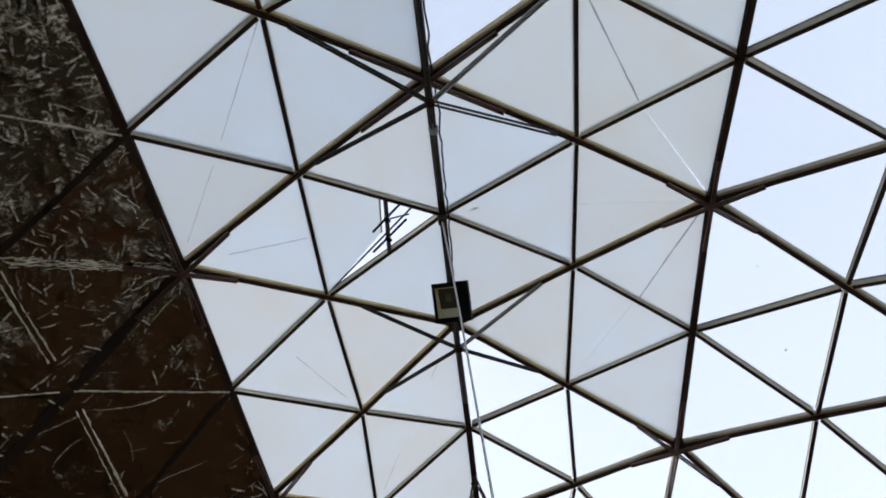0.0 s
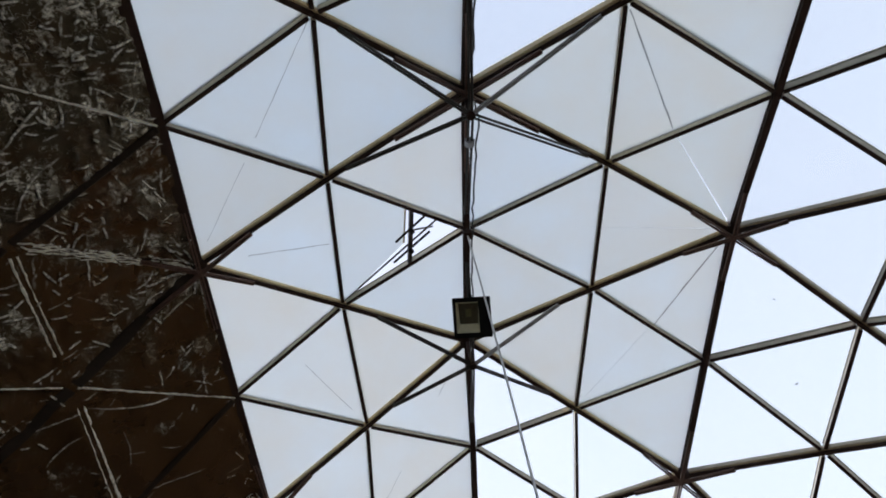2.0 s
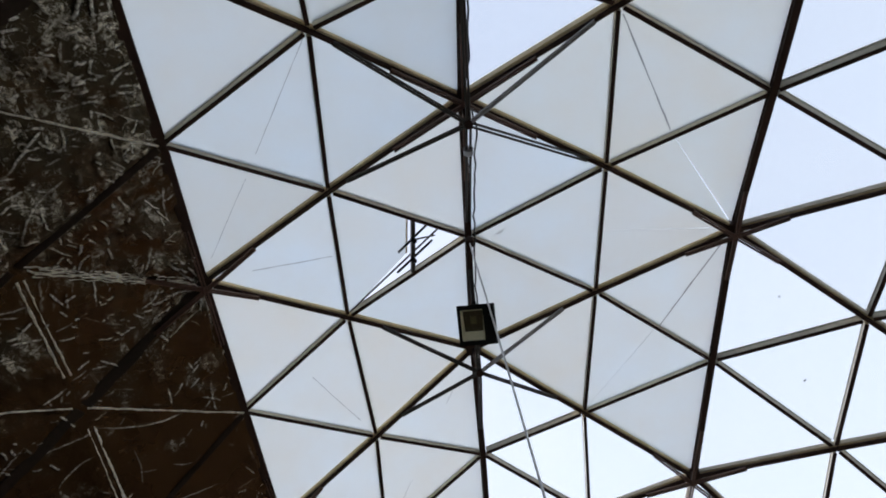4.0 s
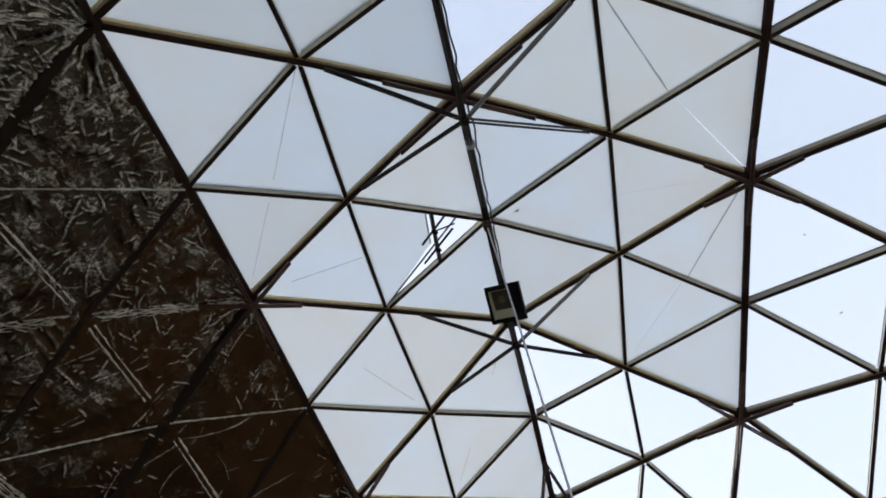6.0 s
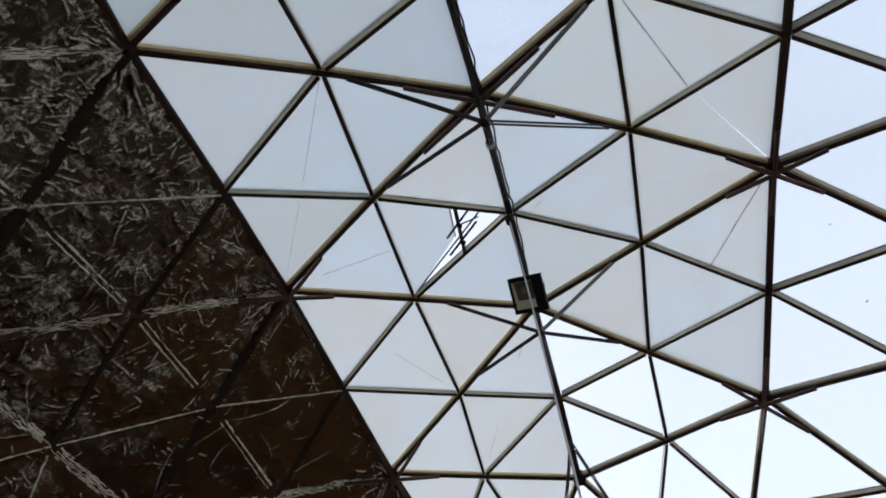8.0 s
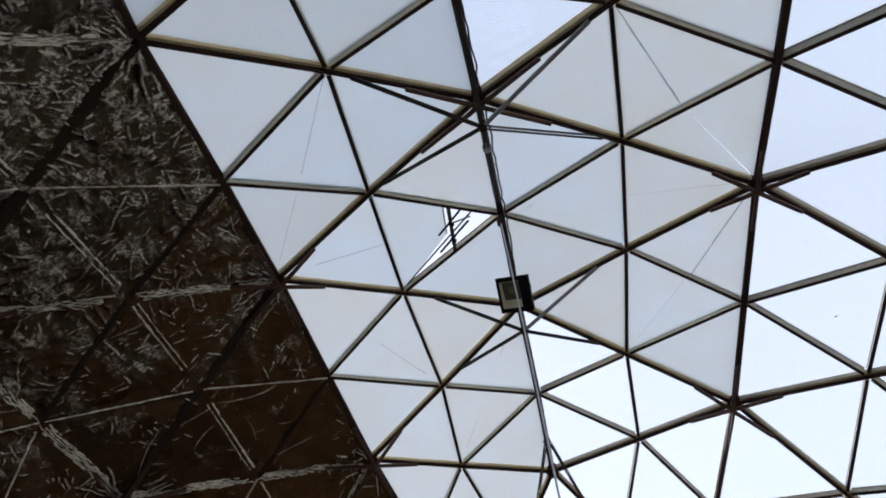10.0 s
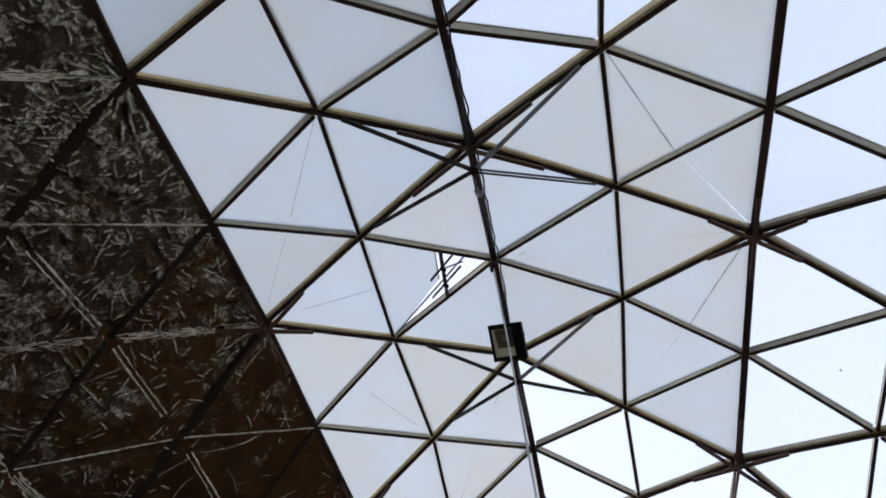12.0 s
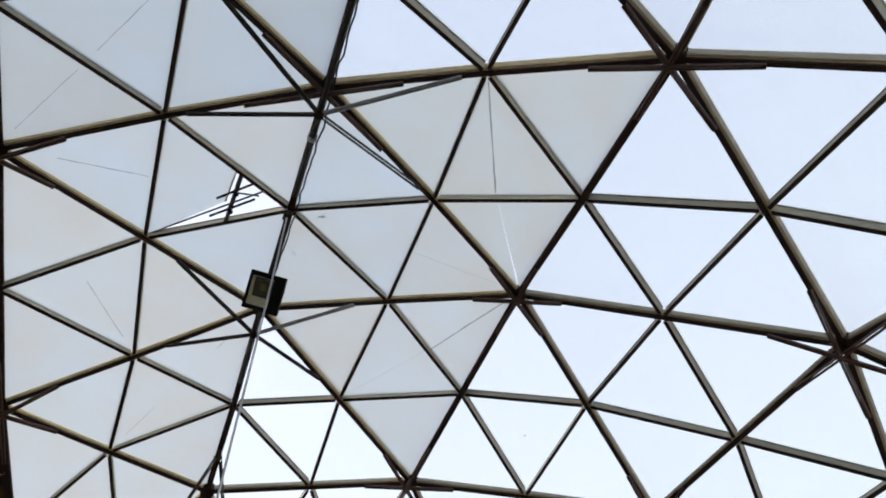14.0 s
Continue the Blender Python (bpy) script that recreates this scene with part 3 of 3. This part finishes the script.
def joint(a, b, width, mat, label, s0=0.0, s1=1.0, wave=0.001, seed=3):
    """A thin line across a sheet, just inside it."""
    rng = np.random.default_rng(seed)
    p, q = between(a, b, s0), between(a, b, s1)
    out = ((p + q) / 2 - CENTRE).normalized()
    m = along(p, q, out)
    n, length = 14, (q - p).length
    bm = bmesh.new()
    rows = []
    for k in range(n + 1):
        w, s = width * rng.uniform(0.4, 1.0), rng.normal(0, wave)
        rows.append([bm.verts.new(m @ Vector((length * k / n, s + dy, 0.0525))) for dy in (-w / 2, w / 2)])
    for r, s in zip(rows, rows[1:]):
        bm.faces.new((r[0], r[1], s[1], s[0]))
    part("sheet_joint", bm, mat, frosted, label)


def mean(*ps):
    return sum(ps, Vector()) / len(ps)


B, D, C, A = node(2, 0), node(-2, 2), node(0, 2), node(0, 0)
halfway = between(node(1, 0), node(2, -1), 0.43)
joint(node(1, -1), halfway, 0.012, JOINT, "faint grey joint in a frosted sheet", 0.08, 0.97, seed=1)
joint(B, between(node(1, 1), node(2, 1), 0.54), 0.011, JOINT, "grey crack across a frosted sheet", 0.1, 0.98, 0.001, seed=4)
joint(D, mean(node(-1, 1), node(-1, 2)), 0.008, JOINT, "grey crack across a frosted sheet", 0.35, 0.95, 0.001, seed=6)
joint(node(-1, 0), mean(node(-2, 1), node(-1, 1)), 0.005, JOINT, "faint grey joint in a frosted sheet", 0.05, 0.9, seed=7)
joint(mean(node(-2, 1), node(-1, 1)), D, 0.004, JOINT, "faint grey joint in a frosted sheet", 0.1, 0.8, seed=8)
joint(mean(node(-1, 2), node(-2, 3)), node(-1, 3), 0.005, JOINT, "faint grey joint in a frosted sheet", 0.2, 0.8, seed=9)
joint(node(0, 2), node(-1, 4), 0.004, JOINT, "faint grey joint in a frosted sheet", 0.2, 0.9, seed=10)

# ---- bits of litter lying on the sheets ----
LITTER = material("dry leaf scrap", (0.10, 0.085, 0.06), 0.9)
for (p, q, r), (u, v, w), long, turn in (
        (((0, 1), (1, 0), (1, 1)), (0.39, 0.18, 0.43), 0.022, 0.2), (((0, 1), (1, 0), (1, 1)), (0.05, 0.45, 0.50), 0.03, 0.1),
        (((0, 1), (1, 0), (1, 1)), (0.76, 0.13, 0.11), 0.11, 0.0), (((0, 1), (-1, 2), (0, 2)), (0.16, 0.63, 0.21), 0.022, 0.8),
        (((0, 1), (1, 1), (0, 2)), (0.55, 0.12, 0.33), 0.06, 0.3), (((-1, 2), (-2, 3), (-1, 3)), (0.3, 0.4, 0.3), 0.02, 0.5),
        (((2, 0), (3, 0), (2, 1)), (0.35, 0.4, 0.25), 0.02, 0.4), (((3, 0), (3, 1), (2, 1)), (0.3, 0.4, 0.3), 0.03, 0.9),
        (((1, 0), (1, 1), (2, 0)), (0.6, 0.25, 0.15), 0.02, 0.9), (((-1, 1), (-2, 2), (-1, 2)), (0.3, 0.3, 0.4), 0.016, 0.2)):
    p, q, r = node(*p), node(*q), node(*r)
    c = p * u + q * v + r * w
    out = (q - p).cross(r - p).normalized()
    if out.dot(c - CENTRE) < 0:
        out = -out
    c = c + out * (0.0615 if c.x < 1.75 else 0.0765)
    m = along(c, c + (q - p) + (r - p) * turn, out)
    bm = bmesh.new()
    ring = [bm.verts.new(m @ Vector((long * 0.36 * math.cos(a) * (1 + 0.25 * math.sin(3 * a + long * 90)), 0.0055 * math.sin(a), 0.002 * math.cos(2 * a))))
            for a in (2 * math.pi * k / 9 for k in range(9))]
    bm.faces.new(ring)
    part("litter_scrap", bm, LITTER, frosted if c.x < 1.5 else clear, "dry scrap lying on a sheet")

# ---- the roof hatch: half a sheet, a cross bar and two catch rods on it ----
P0, P1, P2 = node(-1, 1), node(0, 1), node(-1, 2)
hatch = tagged(new("roof_hatch"), "half-open triangular roof hatch with a short frosted sheet", "roof hatch")
out = (mean(P0, P1, P2) - CENTRE).normalized()
top, low = between(P0, P1, 0.585), between(P2, P1, 0.55)
bm = bmesh.new()
bar(bm, top, low, out, 0.028, 0.01, 0.06, 0.003)
cross = part("cross_bar", bm, ROD, hatch)
flap = [P0, between(P0, P1, 0.545), between(between(P0, P1, 0.54), between(P2, P1, 0.5), 0.62), between(P2, P1, 0.01)]
bm = bmesh.new()
lo, hi = [bm.verts.new(p + out * 0.053) for p in flap], [bm.verts.new(p + out * 0.057) for p in flap]
bm.faces.new(lo)
bm.faces.new(hi)
for k in range(4):
    bm.faces.new((lo[k], lo[(k + 1) % 4], hi[(k + 1) % 4], hi[k]))
part("hatch_sheet", bm, FROST, hatch, "short frosted plastic sheet")
bm = bmesh.new()
bar(bm, flap[1], flap[2], out, 0.012, 0.045, 0.053, 0.002)
part("sheet_edge_strip", bm, TAN, hatch, "pale strip along the sheet's edge")
bm = bmesh.new()
tube(bm, [P2 + out * 0.058, between(P0, P1, 0.80) + out * 0.058], 0.007, 8)
part("prop_rod", bm, ROD, hatch, "thin grey prop rod")
way = (P1 - P2).normalized() + (P0 - P2).normalized() * 0.1
for s, l, r in ((0.36, 0.13, 0.12), (0.72, 0.14, 0.17)):
    c = between(top, low, s)
    bm = bmesh.new()
    tube(bm, [c - way * l + out * 0.0, c + way * r + out * 0.06], 0.009, 8)
    part("catch_rod", bm, BLACK, cross, "black catch rod")
    bm = bmesh.new()
    box(bm, along(c, c + way, out) @ Matrix.Translation((0, 0, 0.0)), 0.03, 0.045, 0.03, 0.004)
    part("catch_block", bm, BLACK, cross)
bm = bmesh.new()
tube(bm, [between(top, low, 0.35), between(top, low, 0.2) + (P1 - P0).normalized() * 0.17 + out * 0.05], 0.006, 8)
part("stay_rod", bm, ROD, cross)

# ---- floodlight under the beam by the apex ----
def floodlight(place, face_down, turn):
    lamp = tagged(new("floodlight"), "black square floodlight hanging under the dome's top beam", "floodlight")
    v = Vector((0, -0.82, 0.57)).normalized()
    n0 = Vector((1, 0, 0)).cross(v)                 # towards the floor
    if n0.z > 0:
        n0 = -n0
    n = Matrix.Rotation(radians(turn), 3, v) @ n0
    x = v.cross(n)
    m = Matrix((x, v, n)).transposed().to_4x4()
    m.translation = place
    lamp.matrix_world = m
    W2, H2, D2 = 0.128, 0.134, 0.085
    cx, wx, wy = -0.027, 0.079, 0.102     # the window sits to one side
    bm = bmesh.new()                                # housing: deep tray, narrower at the back
    prof = [(W2, H2, 0.0), (W2, H2, -0.035), (W2 * 0.86, H2 * 0.86, -D2)]
    rings = [[bm.verts.new((sx * w, sy * h, z)) for sx, sy in ((-1, -1), (1, -1), (1, 1), (-1, 1))] for w, h, z in prof]
    rings.append([bm.verts.new((cx + sx * wx, sy * wy, 0.0)) for sx, sy in ((-1, -1), (1, -1), (1, 1), (-1, 1))])
    for r, s in ((rings[0], rings[1]), (rings[1], rings[2]), (rings[3], rings[0])):
        for k in range(4):
            bm.faces.new((r[k], r[(k + 1) % 4], s[(k + 1) % 4], s[k]))
    bm.faces.new(rings[2])
    part("housing", bm, BLACK, lamp)
    for k in range(7):
        bm = bmesh.new()
        box(bm, Matrix.Translation((-W2 * 0.72 + k * W2 * 0.24, 0, -D2 - 0.012)), 0.006, H2 * 1.5, 0.028, 0.001)
        part("cooling_fin", bm, BLACK, lamp)
    bm = bmesh.new()                                # the reflector tray behind the glass
    a = [bm.verts.new((cx + x, y, -0.004)) for x, y in ((-wx, -wy), (wx, -wy), (wx, wy), (-wx, wy))]
    b = [bm.verts.new((cx + x, y, -0.034)) for x, y in ((-wx * 0.80, -wy * 0.42), (wx * 0.80, -wy * 0.42), (wx * 0.9, wy * 0.93), (-wx * 0.9, wy * 0.93))]
    for k in range(4):
        bm.faces.new((a[k], a[(k + 1) % 4], b[(k + 1) % 4], b[k]))
    part("reflector", bm, REFLECT, lamp, "dull pale reflector tray")
    bm = bmesh.new()
    box(bm, Matrix.Translation((cx, wy * 0.255, -0.0345)), wx * 1.72, wy * 1.35, 0.003)
    plate = part("back_plate", bm, CHIPBOARD, lamp, "dark olive back plate")
    bm = bmesh.new()
    box(bm, Matrix.Translation((cx, wy * 0.3, -0.031)), 0.04, 0.05, 0.004, 0.001)
    part("light_chip", bm, CHIP, plate, "pale yellow unlit light chip")
    bm = bmesh.new()
    box(bm, Matrix.Translation((cx, 0, -0.0015)), 2 * wx + 0.002, 2 * wy + 0.002, 0.003)
    glass = part("front_glass", bm, GLASS, lamp, "clear front glass")
    glass.visible_shadow = False
    bm = bmesh.new()                                # yoke, folded behind the housing
    for sx in (-1, 1):
        box(bm, Matrix.Translation((sx * W2 * 0.8, 0.03, -0.100)), 0.004, 0.026, 0.03, 0.001)
    box(bm, Matrix.Translation((0, 0.03, -0.114)), 1.6 * W2, 0.026, 0.004, 0.001)
    part("yoke", bm, BLACK, lamp)
    bm = bmesh.new()                                # hanger up to the beam
    inv = m.inverted()
    tube(bm, [Vector((0, 0.03, -0.11)), inv @ Vector((place.x + 0.02, place.y + 0.03, 5.20)),
              inv @ Vector((0.0, place.y + 0.03, 5.36))], 0.013, 8)
    part("hanger", bm, BLACK, lamp)
    return lamp


REFLECT = material("dull reflector", (0.74, 0.69, 0.52), 0.5, 0.0, 60, 0.15, 0.1)
CHIPBOARD = material("dark olive plate", (0.09, 0.072, 0.042), 0.5)
CHIP = material("pale yellow chip", (0.19, 0.16, 0.08), 0.5)
GLASS = bpy.data.materials.new("lamp glass")
GLASS.use_nodes = True
gn, gl = GLASS.node_tree.nodes, GLASS.node_tree.links.new
gn.remove(gn["Principled BSDF"])
see, shine, blend = gn.new("ShaderNodeBsdfTransparent"), gn.new("ShaderNodeBsdfGlossy"), gn.new("ShaderNodeMixShader")
see.inputs["Color"].default_value = (0.95, 0.96, 0.94, 1)
shine.inputs["Roughness"].default_value = 0.05
blend.inputs["Fac"].default_value = 0.02
gl(see.outputs[0], blend.inputs[1])
gl(shine.outputs[0], blend.inputs[2])
gl(blend.outputs[0], gn["Material Output"].inputs["Surface"])
floodlight(Vector((-0.025, 0.42, 4.885)), True, -20)

# ---- rope from the apex, with its clamp ----
rope = tagged(new("hanging_rope"), "thin pale rope hanging from a clamp at the apex", "rope")
bm = bmesh.new()
tube(bm, [Vector((-0.016 + 0.094 * s + 0.003 * math.sin(9 * s), -0.050 - 0.023 * s + 0.003 * math.sin(14 * s), 5.17 - 4.6 * s)) for s in
          (k / 40 for k in range(41))], 0.0055, 8)
part("rope_line", bm, ROPE, rope)
bm = bmesh.new()
box(bm, Matrix.Translation((-0.014, -0.045, 5.19)), 0.06, 0.05, 0.07, 0.008)
tube(bm, [Vector((-0.012, -0.04, 5.21)), Vector((0, 0, 5.352))], 0.016, 8)
part("clamp", bm, PAINT, rope, "rusty clamp under the apex node")

# ---- cable loosely tied along the top beams ----
flex = tagged(new("power_cable"), "black power cable tied loosely along the top beams", "cable")
legs = [node(0, -2), node(0, -1), node(0, 0), node(0, 0) - (node(0, 0) - CENTRE).normalized() * 0.3, between(node(0, 0), node(0, 1), 0.8) + Vector((0, 0, -0.04)),
        Vector((0.0, 0.0, 5.30)), Vector((-0.005, 0.2, 5.31)), Vector((-0.01, 0.36, 5.26)), Vector((-0.03, 0.46, 5.0))]
pts = []
wob = np.random.default_rng(5)
for p, q in zip(legs, legs[1:]):
    n = max(3, int((q - p).length / 0.07))
    for k in range(n):
        c = between(p, q, k / n)
        off = Vector((0.036 + wob.normal(0, 0.005), 0, -0.004 + wob.normal(0, 0.005)))
        pts.append(c + off)
pts.append(legs[-1])
bm = bmesh.new()
tube(bm, pts, 0.006, 6)
part("cable_run", bm, FLEX, flex)
for p in (node(0, -1), between(node(0, -1), A, 0.5), between(A, node(0, 1), 0.45)):
    bm = bmesh.new()
    box(bm, along(p, A if p != A else P1, (p - CENTRE).normalized()) @ Matrix.Translation((0, 0, 0.01)), 0.016, 0.046, 0.030, 0.003)
    part("cable_tie", bm, FLEX, flex)

# ---- a wire slung over the ridge beam, both ends hanging ----
sling = tagged(new("slung_wire"), "thin grey wire slung over the ridge beam with hanging ends", "wire")
saddle = between(node(0, 3), node(0, 4), 0.56) + Vector((0, -0.01, -0.035))
for name, end in (("short_end", Vector((-0.19, 2.50, 4.42))), ("long_end", Vector((0.21, 2.60, 4.38)))):
    bm = bmesh.new()
    knee = between(saddle, end, 0.12) + Vector((0.012 if end.x > 0 else -0.012, 0, 0.02))
    tube(bm, [saddle, knee, between(saddle, end, 0.5), end], 0.008, 8)
    part(name, bm, ROD, sling)
bm = bmesh.new()
tube(bm, [saddle + Vector((-0.03, 0, 0.012)), saddle + Vector((-0.02, 0, -0.006)), saddle + Vector((0.02, 0, -0.006)), saddle + Vector((0.03, 0, 0.012))], 0.009, 8)
part("saddle_loop", bm, ROD, sling)
